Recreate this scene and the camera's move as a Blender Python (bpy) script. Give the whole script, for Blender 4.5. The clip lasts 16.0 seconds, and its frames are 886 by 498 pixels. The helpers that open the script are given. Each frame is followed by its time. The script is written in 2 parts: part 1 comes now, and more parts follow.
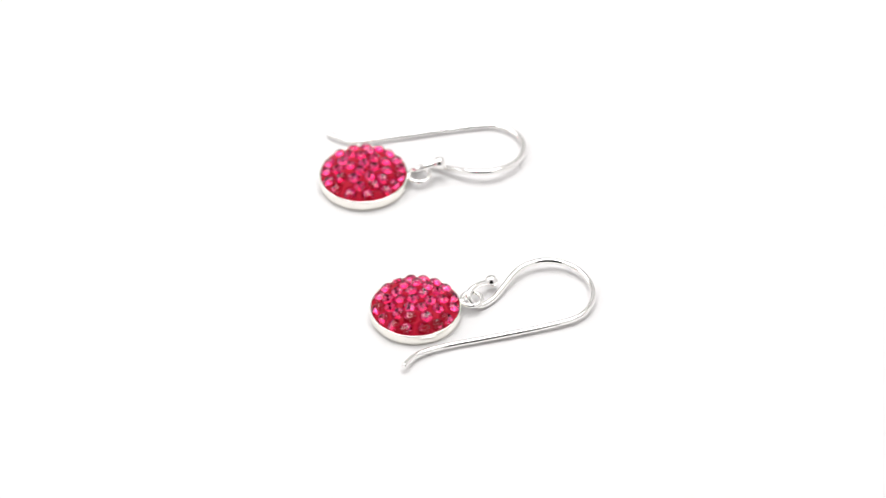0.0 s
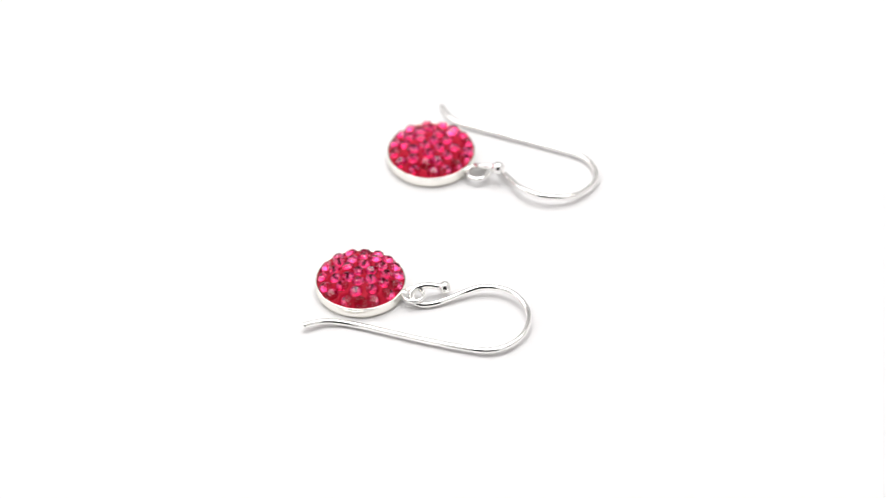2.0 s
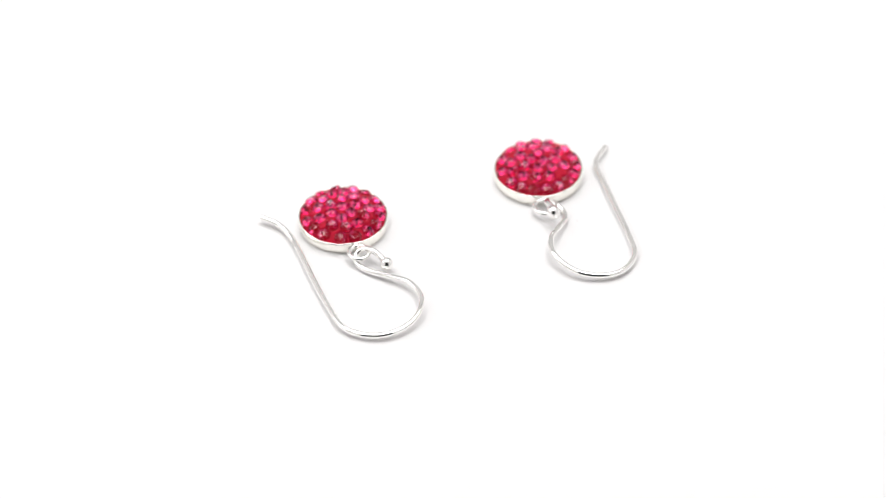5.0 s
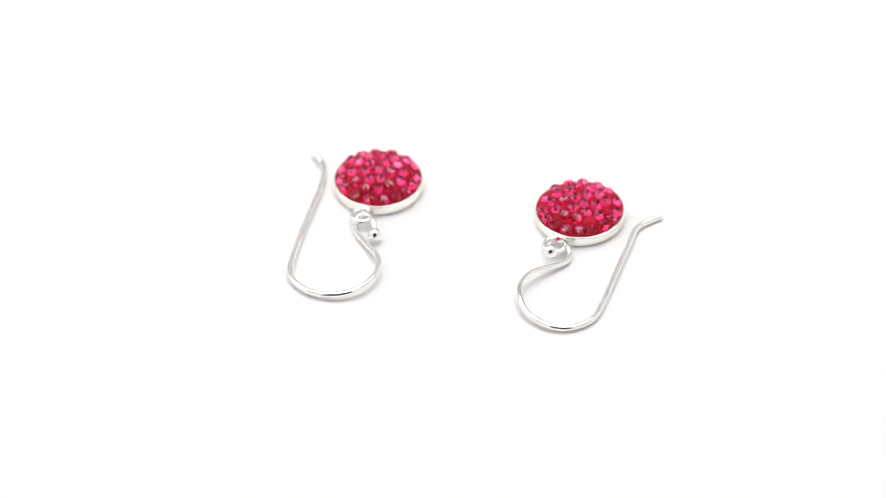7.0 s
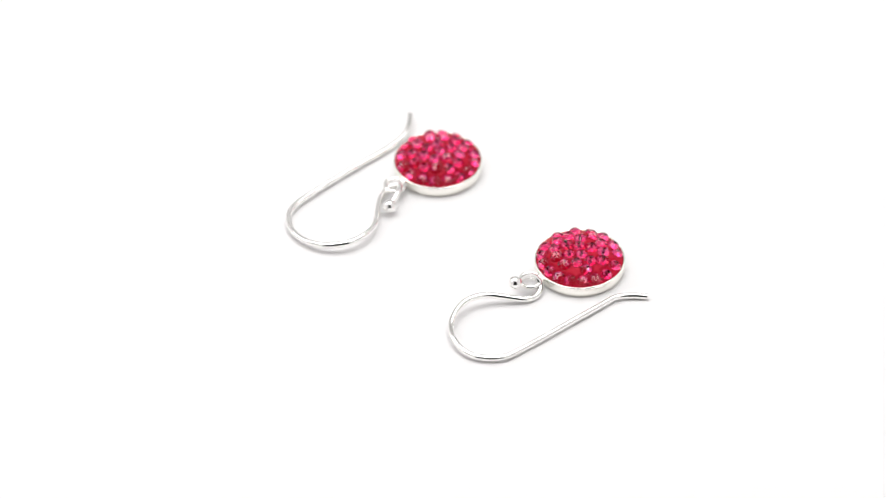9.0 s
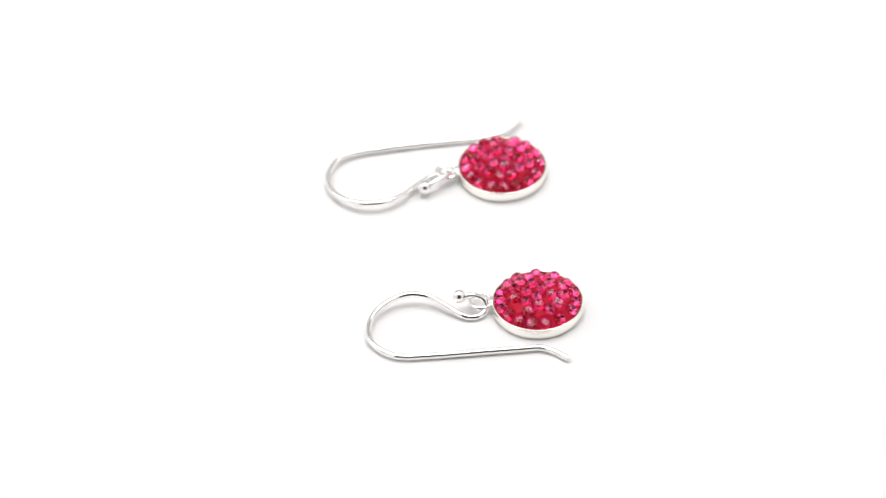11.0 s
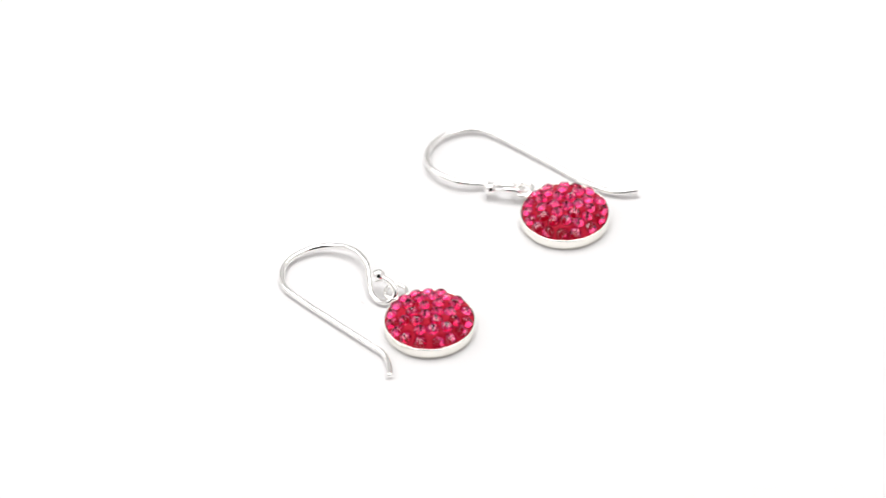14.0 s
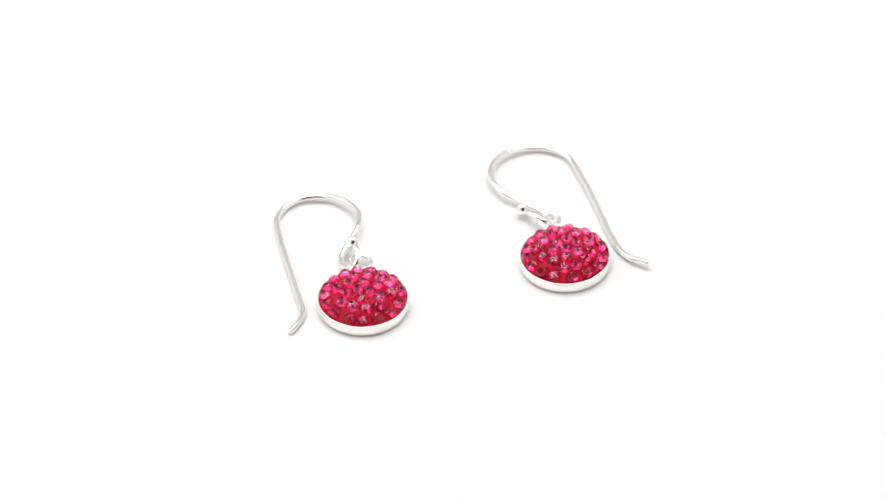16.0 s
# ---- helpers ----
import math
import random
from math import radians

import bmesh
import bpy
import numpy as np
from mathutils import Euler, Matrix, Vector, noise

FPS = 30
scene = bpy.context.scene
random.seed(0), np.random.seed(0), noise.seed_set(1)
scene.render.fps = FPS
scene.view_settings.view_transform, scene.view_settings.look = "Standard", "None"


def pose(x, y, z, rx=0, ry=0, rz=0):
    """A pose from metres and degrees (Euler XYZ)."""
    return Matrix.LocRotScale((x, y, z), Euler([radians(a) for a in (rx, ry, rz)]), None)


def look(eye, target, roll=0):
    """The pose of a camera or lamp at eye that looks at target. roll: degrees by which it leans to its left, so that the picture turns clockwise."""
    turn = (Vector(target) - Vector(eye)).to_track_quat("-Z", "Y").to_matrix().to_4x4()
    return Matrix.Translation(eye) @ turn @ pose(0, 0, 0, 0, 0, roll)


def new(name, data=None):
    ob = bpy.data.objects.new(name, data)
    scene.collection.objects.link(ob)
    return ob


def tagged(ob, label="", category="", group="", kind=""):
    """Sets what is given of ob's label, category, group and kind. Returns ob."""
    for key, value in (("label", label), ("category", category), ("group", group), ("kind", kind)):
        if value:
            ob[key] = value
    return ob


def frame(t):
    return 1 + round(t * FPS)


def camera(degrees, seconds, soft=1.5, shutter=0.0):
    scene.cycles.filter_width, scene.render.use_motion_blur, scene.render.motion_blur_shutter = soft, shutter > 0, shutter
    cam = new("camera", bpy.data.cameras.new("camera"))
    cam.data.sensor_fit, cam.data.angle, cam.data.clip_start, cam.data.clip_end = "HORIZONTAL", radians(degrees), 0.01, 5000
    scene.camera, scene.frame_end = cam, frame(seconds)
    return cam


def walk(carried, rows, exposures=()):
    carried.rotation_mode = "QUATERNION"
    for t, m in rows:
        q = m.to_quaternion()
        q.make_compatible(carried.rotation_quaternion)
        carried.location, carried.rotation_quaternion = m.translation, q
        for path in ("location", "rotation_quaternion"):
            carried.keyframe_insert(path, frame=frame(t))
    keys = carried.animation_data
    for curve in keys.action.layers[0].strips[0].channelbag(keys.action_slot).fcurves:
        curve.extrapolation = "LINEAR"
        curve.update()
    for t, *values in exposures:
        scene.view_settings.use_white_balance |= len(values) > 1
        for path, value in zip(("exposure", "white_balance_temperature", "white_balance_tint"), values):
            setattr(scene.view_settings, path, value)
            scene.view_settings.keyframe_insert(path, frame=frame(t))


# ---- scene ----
MM = 0.001

# ---- camera: stands still over a slowly turning platter ----
cam = camera(9.772, 16.0, soft=1.25)
EYE = Vector((0.0, -0.44562, 0.38926))
AHEAD = Vector((-0.0022152, 0.7523288, -0.6587841))
CAM_POSE = look(EYE, EYE + AHEAD, -1.06)
cam.data.dof.use_dof = True
cam.data.dof.focus_distance = 0.585
cam.data.dof.aperture_fstop = 17.0
walk(cam, [(0.0, CAM_POSE), (16.0, CAM_POSE)])

# ---- world and studio light ----
world = bpy.data.worlds.new("studio_air")
scene.world = world
world.use_nodes = True
world.node_tree.nodes["Background"].inputs["Color"].default_value = (1.0, 0.985, 0.98, 1)
world.node_tree.nodes["Background"].inputs["Strength"].default_value = 0.25


def softbox(name, eye, target, sx, sy, power, colour):
    lamp = bpy.data.lights.new(name, "AREA")
    lamp.shape, lamp.size, lamp.size_y = "RECTANGLE", sx, sy
    lamp.energy, lamp.color = power, colour
    ob = new(name, lamp)
    ob.matrix_world = look(eye, target)
    return ob


# added, unseen light tent: one wide lamp under its roof, one at its side
softbox("lamp_roof", (0.0, 0.20, 0.86), (0, 0.20, 0), 0.80, 0.70, 5.94, (1.0, 0.997, 1.0))
softbox("lamp_west", (-0.56, 0.10, 0.42), (0, 0.05, 0.12), 0.4, 0.4, 0.9, (1.0, 0.995, 0.99))


# ---- materials ----
def material(name):
    m = bpy.data.materials.new(name)
    m.use_nodes = True
    return m, m.node_tree.nodes, m.node_tree.links, m.node_tree.nodes["Principled BSDF"]


def noise_node(nodes, links, scale, detail=4.0, coords="Object"):
    tc = nodes.new("ShaderNodeTexCoord")
    n = nodes.new("ShaderNodeTexNoise")
    n.inputs["Scale"].default_value, n.inputs["Detail"].default_value = scale, detail
    links.new(tc.outputs[coords], n.inputs["Vector"])
    return n


def ramp_node(nodes, links, source, a, b, lo=0.3, hi=0.7):
    r = nodes.new("ShaderNodeValToRGB")
    r.color_ramp.elements[0].position, r.color_ramp.elements[1].position = lo, hi
    r.color_ramp.elements[0].color, r.color_ramp.elements[1].color = (*a, 1), (*b, 1)
    links.new(source, r.inputs["Fac"])
    return r


def bump_node(nodes, links, source, bsdf, strength, distance):
    b = nodes.new("ShaderNodeBump")
    b.inputs["Strength"].default_value, b.inputs["Distance"].default_value = strength, distance
    links.new(source, b.inputs["Height"])
    links.new(b.outputs["Normal"], bsdf.inputs["Normal"])


def make_silver(name, rough_lo, rough_hi, bump, pale=(0.97, 0.962, 0.945), dull=(0.93, 0.921, 0.90)):
    m, nodes, links, b = material(name)
    b.inputs["Metallic"].default_value = 1.0
    fine = noise_node(nodes, links, 900.0, 5.0)
    broad = noise_node(nodes, links, 160.0, 3.0)
    tone = ramp_node(nodes, links, broad.outputs["Fac"], dull, pale)
    links.new(tone.outputs["Color"], b.inputs["Base Color"])
    rough = ramp_node(nodes, links, fine.outputs["Fac"], (rough_lo,) * 3, (rough_hi,) * 3)
    links.new(rough.outputs["Color"], b.inputs["Roughness"])
    bump_node(nodes, links, broad.outputs["Fac"], b, bump, 0.0002)
    return m


def make_sheet():
    m, nodes, links, b = material("white_sheet")
    broad = noise_node(nodes, links, 14.0, 3.0)
    fine = noise_node(nodes, links, 2500.0, 3.0)
    tone = ramp_node(nodes, links, broad.outputs["Fac"], (0.885, 0.874, 0.874), (0.895, 0.886, 0.885))
    links.new(tone.outputs["Color"], b.inputs["Base Color"])
    b.inputs["Roughness"].default_value = 0.75
    b.inputs["Specular IOR Level"].default_value = 0.2
    bump_node(nodes, links, fine.outputs["Fac"], b, 0.05, 0.00002)
    return m


def make_plain(name, a, b_, scale, roughness):
    m, nodes, links, b = material(name)
    n = noise_node(nodes, links, scale, 4.0)
    tone = ramp_node(nodes, links, n.outputs["Fac"], a, b_)
    links.new(tone.outputs["Color"], b.inputs["Base Color"])
    b.inputs["Roughness"].default_value = roughness
    return m


def make_clay():
    m, nodes, links, b = material("red_epoxy_clay")
    n = noise_node(nodes, links, 1500.0, 4.0)
    tone = ramp_node(nodes, links, n.outputs["Fac"], (0.48, 0.005, 0.026), (0.60, 0.009, 0.042))
    links.new(tone.outputs["Color"], b.inputs["Base Color"])
    b.inputs["Roughness"].default_value = 0.5
    b.inputs["Specular IOR Level"].default_value = 0.15
    bump_node(nodes, links, n.outputs["Fac"], b, 0.4, 0.00008)
    return m


def make_glass():
    """The clear pink crown of a stone; each stone has a tint of its own."""
    m, nodes, links, b = material("pink_crystal_glass")
    info = nodes.new("ShaderNodeObjectInfo")
    tone = ramp_node(nodes, links, info.outputs["Random"], (0.99, 0.22, 0.46), (0.99, 0.44, 0.70), 0.0, 0.90)
    clear = tone.color_ramp.elements.new(0.93)  # a few stones are paler, nearly clear
    clear.color = (0.98, 0.54, 0.74, 1)
    links.new(tone.outputs["Color"], b.inputs["Base Color"])
    b.inputs["Transmission Weight"].default_value = 1.0
    b.inputs["IOR"].default_value = 1.52
    b.inputs["Roughness"].default_value = 0.02
    return m


def make_foil():
    """The mirror foil behind a stone."""
    m, nodes, links, b = material("pink_foil")
    n = noise_node(nodes, links, 2500.0, 3.0)
    tone = ramp_node(nodes, links, n.outputs["Fac"], (0.98, 0.12, 0.33), (0.99, 0.20, 0.43))
    links.new(tone.outputs["Color"], b.inputs["Base Color"])
    b.inputs["Metallic"].default_value = 1.0
    b.inputs["Roughness"].default_value = 0.12
    return m


SILVER = make_silver("polished_silver", 0.02, 0.05, 0.03)
CUP_SILVER = make_silver("brushed_silver", 0.16, 0.26, 0.10, (0.975, 0.955, 0.90), (0.93, 0.908, 0.85))
STAMP_SILVER = make_plain("stamped_silver", (0.34, 0.335, 0.33), (0.48, 0.47, 0.46), 3000.0, 0.4)
SHEET = make_sheet()
# cloths of the added tent, toned for what the silver reflects
BOUNCE_CLOTH = make_plain("white_bounce_cloth", (0.80, 0.79, 0.785), (0.85, 0.842, 0.838), 6.0, 0.9)
BOUNCE_BACK = make_plain("pale_grey_bounce_cloth", (0.52, 0.515, 0.513), (0.58, 0.575, 0.572), 6.0, 0.9)
# dark tone of the added room, for dark lines in the silver
WALL_DARK = make_plain("dark_surround_grey", (0.060, 0.059, 0.060), (0.08, 0.078, 0.079), 3.0, 0.8)
CLAY = make_clay()
GLASS = make_glass()
FOIL = make_foil()


# ---- mesh helpers ----
def mesh_from(name, bm, materials, smooth=True):
    me = bpy.data.meshes.new(name)
    bm.normal_update()
    bm.to_mesh(me)
    bm.free()
    for m in materials:
        me.materials.append(m)
    if smooth:
        me.polygons.foreach_set("use_smooth", [True] * len(me.polygons))
    return me


def part(name, bm, mat, parent, label="", smooth=True):
    ob = new(name, mesh_from(name, bm, [mat], smooth))
    ob.parent = parent
    if label:
        tagged(ob, label)
    return ob


def lathe(profile, seg, centre=(0, 0, 0)):
    """A turned solid: a closed or open profile of (radius, height)."""
    bm = bmesh.new()
    rings = []
    for r, z in profile:
        if r < 1e-9:
            rings.append([bm.verts.new((centre[0], centre[1], centre[2] + z))] * seg)
        else:
            rings.append([bm.verts.new((centre[0] + r * math.cos(2 * math.pi * k / seg),
                                        centre[1] + r * math.sin(2 * math.pi * k / seg), centre[2] + z)) for k in range(seg)])
    for a, b in zip(rings, rings[1:]):
        for k in range(seg):
            j = (k + 1) % seg
            vs = []
            for v in (a[k], a[j], b[j], b[k]):
                if v not in vs:
                    vs.append(v)
            if len(vs) > 2:
                bm.faces.new(vs)
    bmesh.ops.recalc_face_normals(bm, faces=bm.faces)
    return bm


def glide(knots, steps=12, closed=False):
    """A smooth way through the knots (centripetal spline)."""
    q = [Vector(k) for k in knots]
    q = [q[-1], *q, q[0], q[1]] if closed else [2 * q[0] - q[1], *q, 2 * q[-1] - q[-2]]
    out = []
    for i in range(1, len(q) - 2):
        p = q[i - 1:i + 3]
        ts = [0.0]
        for a, b in zip(p, p[1:]):
            ts.append(ts[-1] + max(1e-9, (b - a).length) ** 0.5)
        for s in range(steps):
            t = ts[1] + (ts[2] - ts[1]) * s / steps
            a1 = p[0] * ((ts[1] - t) / (ts[1] - ts[0])) + p[1] * ((t - ts[0]) / (ts[1] - ts[0]))
            a2 = p[1] * ((ts[2] - t) / (ts[2] - ts[1])) + p[2] * ((t - ts[1]) / (ts[2] - ts[1]))
            a3 = p[2] * ((ts[3] - t) / (ts[3] - ts[2])) + p[3] * ((t - ts[2]) / (ts[3] - ts[2]))
            b1 = a1 * ((ts[2] - t) / (ts[2] - ts[0])) + a2 * ((t - ts[0]) / (ts[2] - ts[0]))
            b2 = a2 * ((ts[3] - t) / (ts[3] - ts[1])) + a3 * ((t - ts[1]) / (ts[3] - ts[1]))
            out.append(b1 * ((ts[2] - t) / (ts[2] - ts[1])) + b2 * ((t - ts[1]) / (ts[2] - ts[1])))
    if not closed:
        out.append(q[-2])
    return out


def smoothed(path, rounds):
    for _ in range(rounds):
        path = [path[0]] + [(a + 2 * b + c) / 4 for a, b, c in zip(path, path[1:], path[2:])] + [path[-1]]
    return path


def wire(path, radius, sides=16, closed=False, round_ends=True):
    """A round wire along a path, with rounded ends."""
    n = len(path)
    tangents = []
    for i in range(n):
        a = path[i - 1] if closed or i else path[0]
        b = path[(i + 1) % n] if closed or i < n - 1 else path[-1]
        tangents.append((b - a).normalized())
    bm = bmesh.new()
    up = Vector((0, 0, 1))
    side = tangents[0].cross(up).normalized()
    stations = []
    if round_ends and not closed:
        for k, d in ((0.55, -0.30), (0.85, -0.20)):
            stations.append((path[0] + tangents[0] * d * radius, tangents[0], radius * k))
    stations += [(p, t, radius) for p, t in zip(path, tangents)]
    if round_ends and not closed:
        for k, d in ((0.85, 0.20), (0.55, 0.30)):
            stations.append((path[-1] + tangents[-1] * d * radius, tangents[-1], radius * k))
    rings = []
    for p, t, r in stations:
        side = (side - t * side.dot(t)).normalized()
        other = t.cross(side)
        rings.append([bm.verts.new(p + (side * math.cos(2 * math.pi * k / sides) + other * math.sin(2 * math.pi * k / sides)) * r)
                      for k in range(sides)])
    pairs = list(zip(rings, rings[1:])) + ([(rings[-1], rings[0])] if closed else [])
    for a, b in pairs:
        for k in range(sides):
            j = (k + 1) % sides
            bm.faces.new((a[k], a[j], b[j], b[k]))
    if not closed:
        bm.faces.new(rings[0][::-1])
        bm.faces.new(rings[-1])
    bmesh.ops.recalc_face_normals(bm, faces=bm.faces)
    return bm


def box_bm(sx, sy, sz, centre, bevel=0.0):
    bm = bmesh.new()
    bmesh.ops.create_cube(bm, size=1.0)
    bmesh.ops.scale(bm, vec=(sx, sy, sz), verts=bm.verts)
    bmesh.ops.translate(bm, vec=centre, verts=bm.verts)
    if bevel:
        bmesh.ops.bevel(bm, geom=bm.edges[:], offset=bevel, segments=2, affect="EDGES")
    return bm


# ---- the studio: table, walls, ceiling, turning platter ----
def structure(name, bm, mat, label):
    ob = new(name, mesh_from(name, bm, [mat], False))
    return tagged(ob, label, kind="structure")


def sheet_with_opening(x0, x1, z0, z1, ox0, ox1, oz0, oz1, y, thick):
    """An upright sheet along x with a rectangular opening through it."""
    bm = bmesh.new()
    fr, bk = [[[bm.verts.new((x, yy, z)) for x, z in ((a0, c0), (a1, c0), (a1, c1), (a0, c1))]
               for a0, a1, c0, c1 in ((x0, x1, z0, z1), (ox0, ox1, oz0, oz1))] for yy in (y, y + thick)]
    for k in range(4):
        j = (k + 1) % 4
        bm.faces.new((fr[0][k], fr[0][j], fr[1][j], fr[1][k]))
        bm.faces.new((bk[0][j], bk[0][k], bk[1][k], bk[1][j]))
        bm.faces.new((fr[0][j], fr[0][k], bk[0][k], bk[0][j]))
        bm.faces.new((fr[1][k], fr[1][j], bk[1][j], bk[1][k]))
    bmesh.ops.recalc_face_normals(bm, faces=bm.faces)
    return bm


TABLE_Z = -0.014
structure("table_top", box_bm(2.3, 2.3, 0.03, (0, 0, TABLE_Z - 0.015), 0.003), SHEET, "plain white matt table top under the platter")
# added, unseen light tent to whiten reflections: cloth all round, open towards the camera
TENT_TOP = 0.90
structure("unseen_tent_west", box_bm(0.01, 1.10, TENT_TOP - TABLE_Z, (-0.605, 0.15, (TENT_TOP + TABLE_Z) / 2)), BOUNCE_CLOTH, "unseen white cloth side of an added light tent")
structure("unseen_tent_east", box_bm(0.01, 1.10, TENT_TOP - TABLE_Z, (0.605, 0.15, (TENT_TOP + TABLE_Z) / 2)), BOUNCE_CLOTH, "unseen white cloth side of an added light tent")
# back kept greyer to dim what the silver reflects
structure("unseen_tent_north", box_bm(1.22, 0.01, TENT_TOP - TABLE_Z, (0, 0.705, (TENT_TOP + TABLE_Z) / 2)), BOUNCE_BACK, "unseen pale grey cloth back of an added light tent")
# opening sized so the silver reflects a dark band
structure("unseen_tent_south", sheet_with_opening(-0.61, 0.61, TABLE_Z, TENT_TOP, -0.25, 0.25, 0.03, 0.80, -0.41, 0.01), BOUNCE_CLOTH, "unseen white cloth front of an added light tent with its opening")
structure("unseen_tent_roof", box_bm(1.22, 1.13, 0.01, (0, 0.1475, TENT_TOP + 0.006)), BOUNCE_CLOTH, "unseen white cloth roof of an added light tent")
# unseen dim room round the table, added to close it and darken reflections
structure("floor", box_bm(2.4, 2.4, 0.05, (0, 0, -0.80)), WALL_DARK, "unseen dark floor added to close the room")
structure("ceiling", box_bm(2.4, 2.4, 0.05, (0, 0, 1.325)), WALL_DARK, "unseen dark grey ceiling added to dim reflections")
structure("wall_north", box_bm(2.4, 0.05, 2.07, (0, 1.225, 0.26)), WALL_DARK, "unseen dark grey wall added to dim reflections")
structure("wall_south", box_bm(2.4, 0.05, 2.07, (0, -1.225, 0.26)), WALL_DARK, "unseen dark grey wall added to dim reflections")
structure("wall_east", box_bm(0.05, 2.4, 2.07, (1.225, 0, 0.26)), WALL_DARK, "unseen dark grey wall added to dim reflections")
structure("wall_west", box_bm(0.05, 2.4, 2.07, (-1.225, 0, 0.26)), WALL_DARK, "unseen dark grey wall added to dim reflections")

platter = new("turntable_platter", mesh_from("turntable_platter", lathe(
    [(0, -0.014), (0.118, -0.014), (0.1195, -0.0125), (0.120, -0.011), (0.120, -0.002), (0.1194, -0.0006), (0.118, 0.0), (0, 0.0)], 128), [SHEET], False))
tagged(platter, "plain white matt turning display platter on table", kind="structure")


# ---- crystals ----
def gem_mesh(rng):
    """A round cut crystal: flat table, two rows of crown facets and a girdle in glass; the pointed base is foil."""
    bm = bmesh.new()
    n = 8

    def ring(r, z, off, wobble=0.03):
        out = []
        for k in range(n):
            a = 2 * math.pi * (k + off + rng.uniform(-wobble, wobble)) / n
            out.append(bm.verts.new((r * math.cos(a) * MM, r * math.sin(a) * MM, (z + rng.uniform(-wobble, wobble) * 0.3) * MM)))
        return out
    table = ring(0.40, 0.40, 0.0)
    mid = ring(0.62, 0.24, 0.5)
    girdle = ring(0.74, 0.03, 0.0, 0.01)
    low = [bm.verts.new((v.co.x, v.co.y, v.co.z - 0.07 * MM)) for v in girdle]
    tip = bm.verts.new((rng.uniform(-0.03, 0.03) * MM, rng.uniform(-0.03, 0.03) * MM, -0.56 * MM))
    bm.faces.new(table)
    for k in range(n):
        j = (k + 1) % n
        bm.faces.new((table[k], mid[k], table[j]))
        bm.faces.new((mid[k], girdle[k], girdle[j]))
        bm.faces.new((table[j], mid[k], girdle[j], mid[j]))
        bm.faces.new((girdle[k], low[k], low[j], girdle[j]))
        bm.faces.new((low[k], tip, low[j])).material_index = 1
    bmesh.ops.recalc_face_normals(bm, faces=bm.faces)
    return mesh_from("crystal", bm, [GLASS, FOIL], False)


GEMS = [gem_mesh(random.Random(40 + k)) for k in range(9)]
CUP_R, CUP_H = 5.14, 1.45       # millimetres
DOME_R, DOME_H = 4.88, 1.30


def dome(r):
    """Height of the clay over the platter and its slope, at r from the middle (mm)."""
    q = min(1.0, r / DOME_R)
    return CUP_H - 0.12 + DOME_H * (1 - q ** 3.2), -DOME_H * 3.2 * q ** 2.2 / DOME_R


def clay_bm(seats, seg=200, rows=72):
    """The domed clay, with a small cone pressed into it under every stone, square to that stone."""
    bm = bmesh.new()
    pits = [(m.translation / MM, (m.to_3x3() @ Vector((0, 0, 1))).normalized()) for m in seats]

    def height(x, y):
        z = dome(math.hypot(x, y))[0] + 0.04 * noise.noise((x * 2.5, y * 2.5, 0.5))
        c, n = min(pits, key=lambda p: (p[0].x - x) ** 2 + (p[0].y - y) ** 2)
        d = math.hypot(c.x - x, c.y - y)
        girdle = c.z - (n.x * (x - c.x) + n.y * (y - c.y)) / n.z
        if d < 0.80:
            return min(z, girdle - 0.03 - 0.66 * (1 - d / 0.80))
        k = min(1.0, (d - 0.80) / 0.10)
        return z * k + min(z, girdle - 0.03) * (1 - k)
    top = bm.verts.new((0, 0, height(0, 0) * MM))
    rings = []
    for k in range(1, rows + 1):
        r = DOME_R * k / rows
        rings.append([bm.verts.new((r * math.cos(a) * MM, r * math.sin(a) * MM, height(r * math.cos(a), r * math.sin(a)) * MM))
                      for a in (2 * math.pi * i / seg for i in range(seg))])
    rings.append([bm.verts.new((v.co.x, v.co.y, 0.52 * MM)) for v in rings[-1]])
    for i in range(seg):
        bm.faces.new((top, rings[0][i], rings[0][(i + 1) % seg]))
    for a, b in zip(rings, rings[1:]):
        for i in range(seg):
            j = (i + 1) % seg
            bm.faces.new((a[i], b[i], b[j], a[j]))
    bm.faces.new(rings[-1][::-1])
    return bm


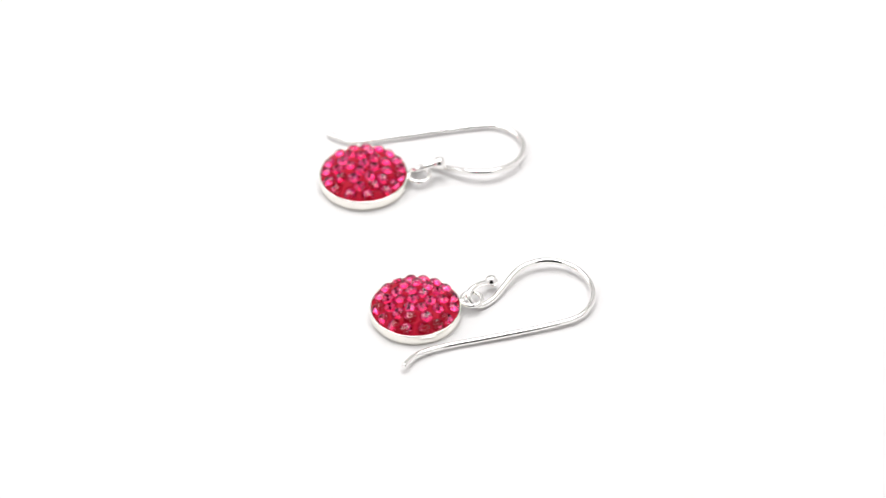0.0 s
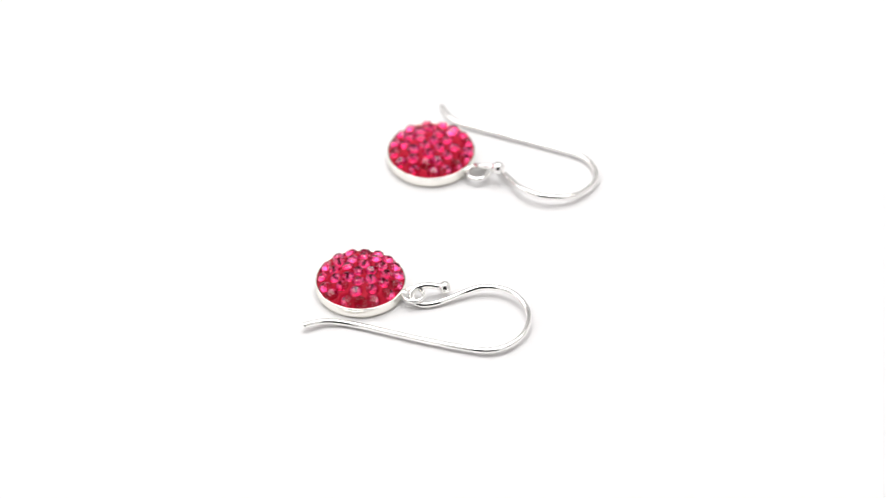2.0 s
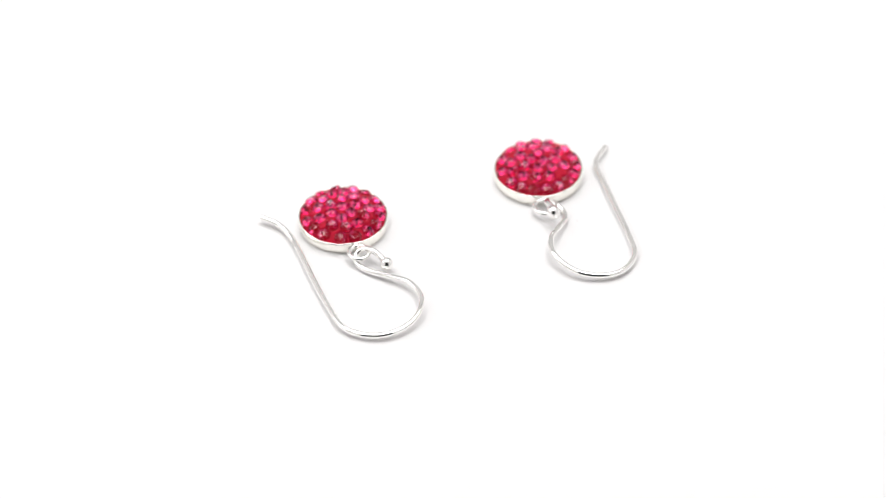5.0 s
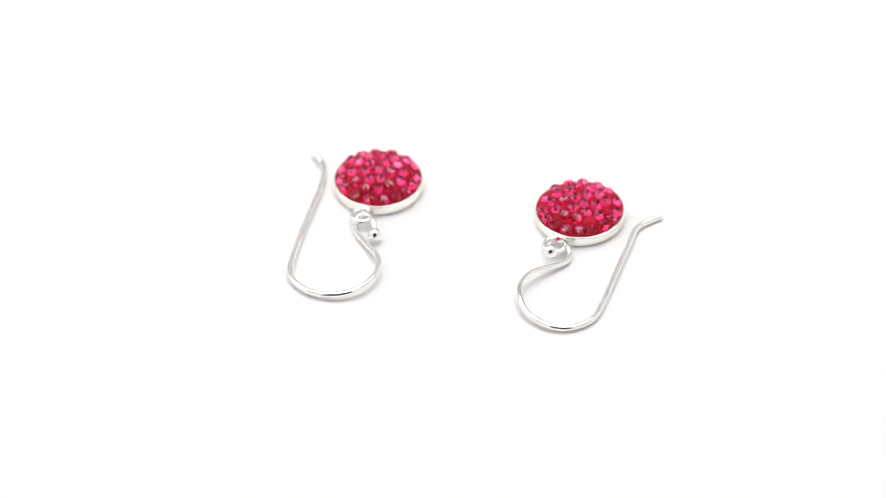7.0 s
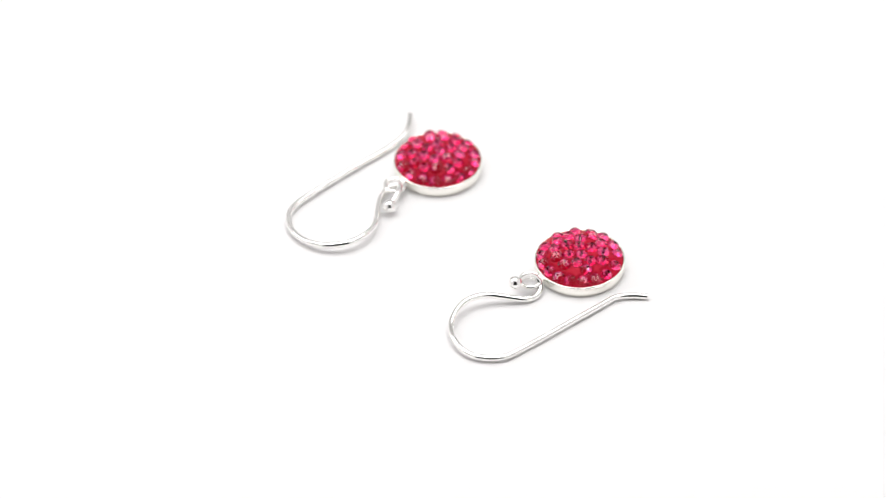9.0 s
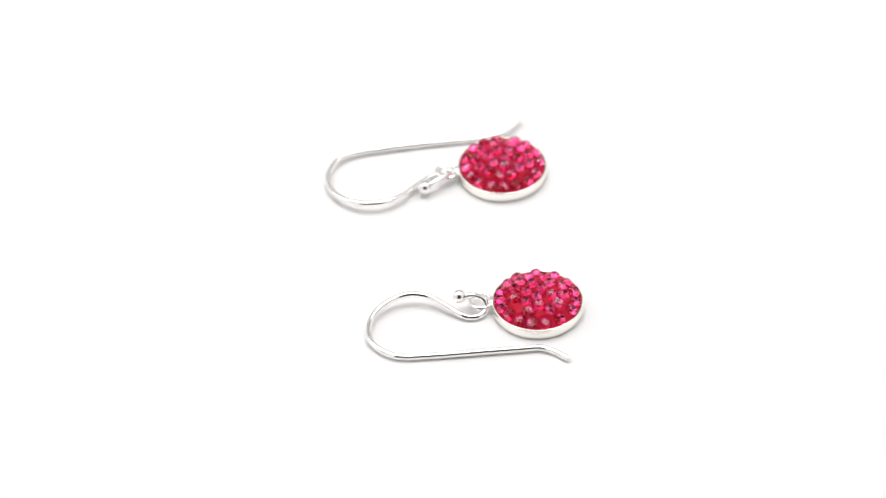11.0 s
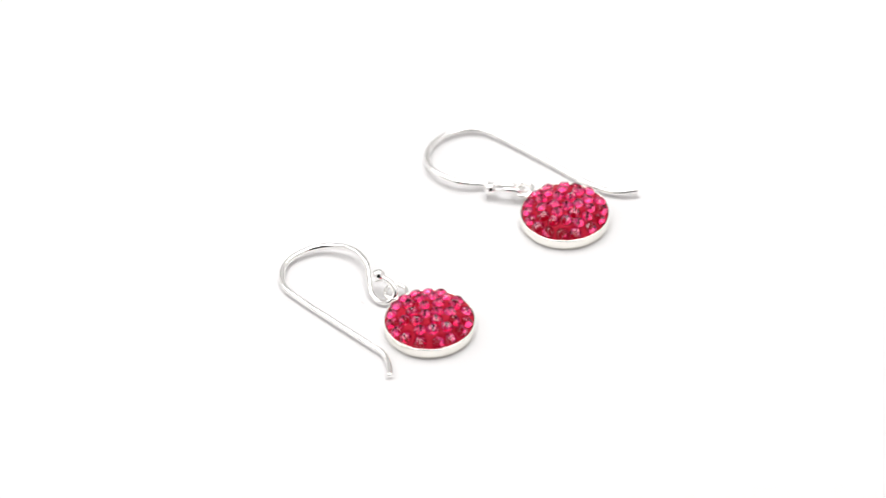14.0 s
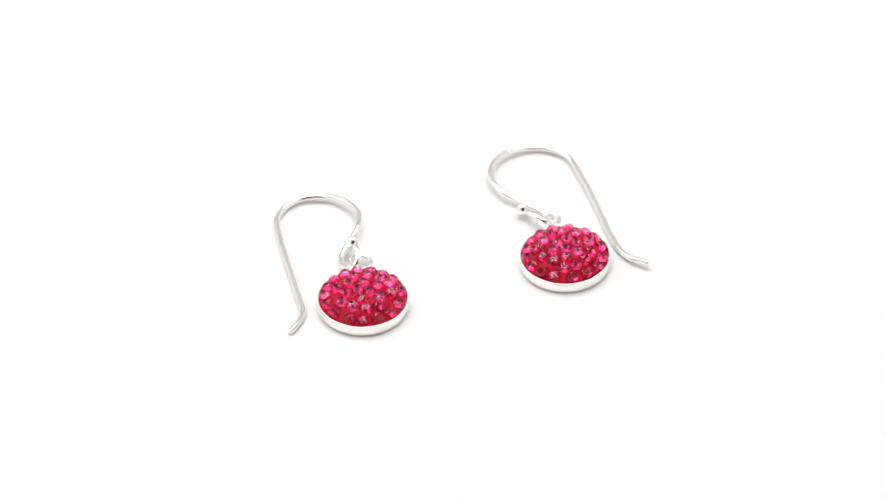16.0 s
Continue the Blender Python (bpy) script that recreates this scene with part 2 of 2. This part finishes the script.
def pendant(parent, x, y, turn, stones, rng, lean=(0, 0)):
    at = Matrix.Translation((x * MM, y * MM, 0)) @ pose(0, 0, 0, lean[0], lean[1], turn)
    outer = [(0, 0.0), (CUP_R - 0.42, 0.0), (CUP_R - 0.22, 0.04), (CUP_R - 0.09, 0.14), (CUP_R - 0.02, 0.32), (CUP_R, 0.6),
             (CUP_R, CUP_H - 0.10), (CUP_R - 0.04, CUP_H - 0.03), (CUP_R - 0.11, CUP_H), (CUP_R - 0.19, CUP_H - 0.03), (CUP_R - 0.23, CUP_H - 0.10),
             (CUP_R - 0.24, 0.5), (0, 0.5)]
    bowl = lathe([(r * MM, z * MM) for r, z in outer], 96)
    for v in bowl.verts:  # the folded rim is not quite even
        if v.co.z > (CUP_H - 0.2) * MM:
            a = math.atan2(v.co.y, v.co.x)
            v.co.z += 0.07 * MM * noise.noise((3 * math.cos(a), 3 * math.sin(a), x))
    cup = part("bezel_cup", bowl, CUP_SILVER, parent, "shallow round brushed silver cup")
    cup.matrix_basis = at
    seats = []
    for sx, sy in stones:
        r, a = math.hypot(sx, sy), math.atan2(sy, sx)
        z, slope = dome(r)
        seats.append(Matrix.Rotation(a, 4, "Z") @ Matrix.Translation((r * MM, 0, (z - 0.06) * MM)) @ Matrix.Rotation(-math.atan(slope) * 0.92, 4, "Y")
                     @ pose(0, 0, 0, rng.uniform(-12, 12), rng.uniform(-12, 12), rng.uniform(0, 45)))
    part("clay_dome", clay_bm(seats), CLAY, cup, "domed red clay between the crystals")
    for m in seats:
        ob = new("crystal", rng.choice(GEMS))
        ob.parent = cup
        ob.matrix_basis = m @ Matrix.Diagonal((*[rng.uniform(0.96, 1.06)] * 3, 1))
    return cup


def ear_hook(parent, knots, ball, stamps):
    path = smoothed(glide([Vector(k) * MM for k in knots], 14), 17)
    hook = part("ear_hook", wire(path, 0.36 * MM, 24), SILVER, parent, "polished silver wire hook")
    bm = bmesh.new()
    bmesh.ops.create_uvsphere(bm, u_segments=32, v_segments=20, radius=0.78 * MM)
    bmesh.ops.translate(bm, vec=Vector(ball) * MM, verts=bm.verts)
    part("ball_end", bm, SILVER, hook, "small polished silver ball")
    for where, facing in stamps:
        i = int(where * (len(path) - 1))
        p, t = path[i], (path[i + 1] - path[i]).normalized()
        out = Vector(facing)
        out = (out - t * out.dot(t)).normalized()
        turn = Matrix((t, out.cross(t), out)).transposed()
        for k in (-1.5, -0.5, 0.5, 1.5):
            mark = box_bm(0.10 * MM, 0.34 * MM, 0.04 * MM, (0, 0, 0), 0.012 * MM)
            bmesh.ops.transform(mark, matrix=Matrix.Translation(p + t * 0.24 * k * MM + out * 0.345 * MM) @ turn.to_4x4(), verts=mark.verts)
            part("hallmark_bar", mark, STAMP_SILVER, hook, "tiny stamped mark", False)
    return hook


def eye_ring(parent, centre, radius, lean, heading):
    n = 40
    path = [Vector((radius * math.cos(2 * math.pi * k / n), radius * math.sin(2 * math.pi * k / n), 0)) * MM for k in range(n)]
    ring = part("eye_ring", wire(path, 0.27 * MM, 14, closed=True), SILVER, parent, "small soldered silver ring")
    ring.matrix_basis = pose(centre[0] * MM, centre[1] * MM, centre[2] * MM, 0, 0, heading) @ pose(0, 0, 0, 0, lean, 0)
    # solder foot that joins the ring to the cup
    foot = bmesh.new()
    bmesh.ops.create_uvsphere(foot, u_segments=20, v_segments=12, radius=0.42 * MM)
    bmesh.ops.scale(foot, vec=(0.95, 1.25, 0.85), verts=foot.verts)
    bmesh.ops.translate(foot, vec=(-radius * MM, 0, 0), verts=foot.verts)
    part("solder_foot", foot, SILVER, ring)
    return ring


def earring(label, cup, hook_knots, ball, stamps, ring, seed):
    rng = random.Random(seed)
    base = new("earring")
    tagged(base, label, "earring", "pair of earrings")
    pendant(base, *cup, rng)
    ear_hook(base, hook_knots, ball, stamps)
    eye_ring(base, *ring)
    return base


STONES_A = (
    (-0.29, -0.02), (-1.93, -2.14), (-0.72, -1.39), (-0.58, -2.81), (1.23, -2.76), (0.71, -1.37), (2.52, -1.44), (3.02, 0.13),
    (2.54, 1.47), (0.89, 0.90), (1.34, 2.25), (-0.45, 1.39), (-2.07, 1.39), (-1.75, -0.00), (-2.88, -1.06), (-3.13, 0.35),
    (0.11, 2.98), (-1.26, 2.57), (1.66, -0.30), (-4.24, -0.57), (-3.62, -2.28), (-2.47, -3.50), (-1.11, -4.13), (0.97, -4.17),
    (2.44, -3.52), (3.49, -2.48), (4.24, -0.61), (4.14, 1.08), (3.38, 2.62), (2.29, 3.61), (0.93, 4.18), (-0.54, 4.25),
    (-1.95, 3.81), (-3.25, 2.78), (-4.02, 1.47))
STONES_B = (
    (-2.91, -0.26), (-0.39, -0.78), (-1.17, -1.96), (-0.40, -3.16), (0.70, -1.69), (2.64, -0.61), (1.28, -0.17), (2.57, 0.93),
    (1.26, 1.50), (0.06, 0.57), (-0.29, 1.94), (-2.39, 1.22), (-2.56, -1.64), (2.21, -1.97), (-1.62, 2.42), (1.22, -3.01),
    (-1.52, 0.09), (0.80, 2.85), (-3.98, -1.57), (-3.08, -2.97), (-1.56, -3.98), (0.52, -4.25), (2.59, -3.41), (3.59, -2.33),
    (4.17, -0.97), (4.25, 0.50), (3.83, 1.91), (2.96, 3.09), (1.73, 3.91), (0.30, 4.27), (-1.16, 4.12), (-2.76, 3.27),
    (-3.97, 1.59), (-4.28, 0.15))
earring_a = earring(
    "silver drop earring with pink crystal dome lying beside its twin",
    (-4.48, -12.36, 0, STONES_A),
    [(-5.82, -21.73, 0.84), (-4.50, -19.70, 0.60), (-1.93, -18.3, 0.44), (4.0, -16.83, 0.48), (10.42, -15.07, 0.54), (14.2, -13.5, 0.62),
     (15.6, -10.0, 0.60), (14.3, -6.35, 0.84), (11.0, -4.64, 1.12), (7.55, -5.63, 1.06), (5.5, -8.4, 0.62), (4.05, -10.5, 0.40),
     (2.7, -11.45, 0.45), (1.75, -11.30, 0.80), (1.5, -10.45, 1.38), (2.35, -9.30, 1.55), (3.5, -8.45, 1.25), (4.10, -8.08, 1.12)],
    (4.10, -8.08, 1.12), ((0.13, (0.15, -0.75, 0.65)),), ((1.82, -11.02, 1.12), 1.14, 0, 12), 5)
earring_b = earring(
    "silver drop earring with pink crystal dome and mirrored hook",
    (-10.36, 10.76, 0, STONES_B),
    [(-14.45, 19.08, 0.37), (-12.7, 17.98, 0.40), (-11.1, 17.55, 0.46), (-9.47, 17.85, 0.46), (-4.25, 18.83, 0.46), (1.6, 19.90, 0.42), (5.1, 20.15, 0.45),
     (7.98, 17.78, 0.55), (7.80, 13.55, 0.84), (4.82, 10.9, 1.32), (2.0, 10.86, 1.30), (-0.28, 12.0, 0.86), (-2.4, 13.02, 0.42),
     (-3.84, 12.8, 0.37), (-4.6, 12.0, 0.72), (-4.4, 11.2, 1.45), (-3.3, 11.1, 2.0), (-2.3, 11.38, 2.12), (-1.59, 11.56, 2.13)],
    (-1.59, 11.56, 2.13), ((0.268, (0, 0.2, 1)),), ((-3.95, 10.86, 0.95), 1.22, 0, 0), 11)


# ---- specks of lint that ride on the platter ----
LINT = make_plain("pale_lint", (0.78, 0.76, 0.76), (0.84, 0.82, 0.82), 4000.0, 0.9)


def lint_fibre(knots):
    ob = new("lint_fibre", mesh_from("lint_fibre", wire(glide([Vector(k) * MM for k in knots], 6), 0.022 * MM, 6), [LINT]))
    return tagged(ob, "tiny pale lint fibre lying on the white platter", "lint", "lint on the platter")


LINT_AT = ((lint_fibre(((-0.34, 0.10, 0.03), (-0.12, -0.04, 0.06), (0.12, 0.02, 0.05), (0.32, -0.10, 0.03))), pose(2.9 * MM, 24.2 * MM, 0)),
           (lint_fibre(((-0.22, -0.03, 0.03), (-0.05, 0.05, 0.05), (0.10, 0.02, 0.05), (0.22, 0.08, 0.03))), pose(-2.3 * MM, 14.3 * MM, 0)))


# ---- motion of the turning platter and what lies on it ----
def heading(t):
    return -16.7469 * t - 0.02636 * t * (16.0 - t)


def motions():
    rows = [(k * 0.25, pose(0, 0, 0, 0, 0, heading(k * 0.25))) for k in range(65)]
    for thing in (platter, earring_a, earring_b):
        walk(thing, rows)
    for thing, place in LINT_AT:
        walk(thing, [(t, m @ place) for t, m in rows])


motions()
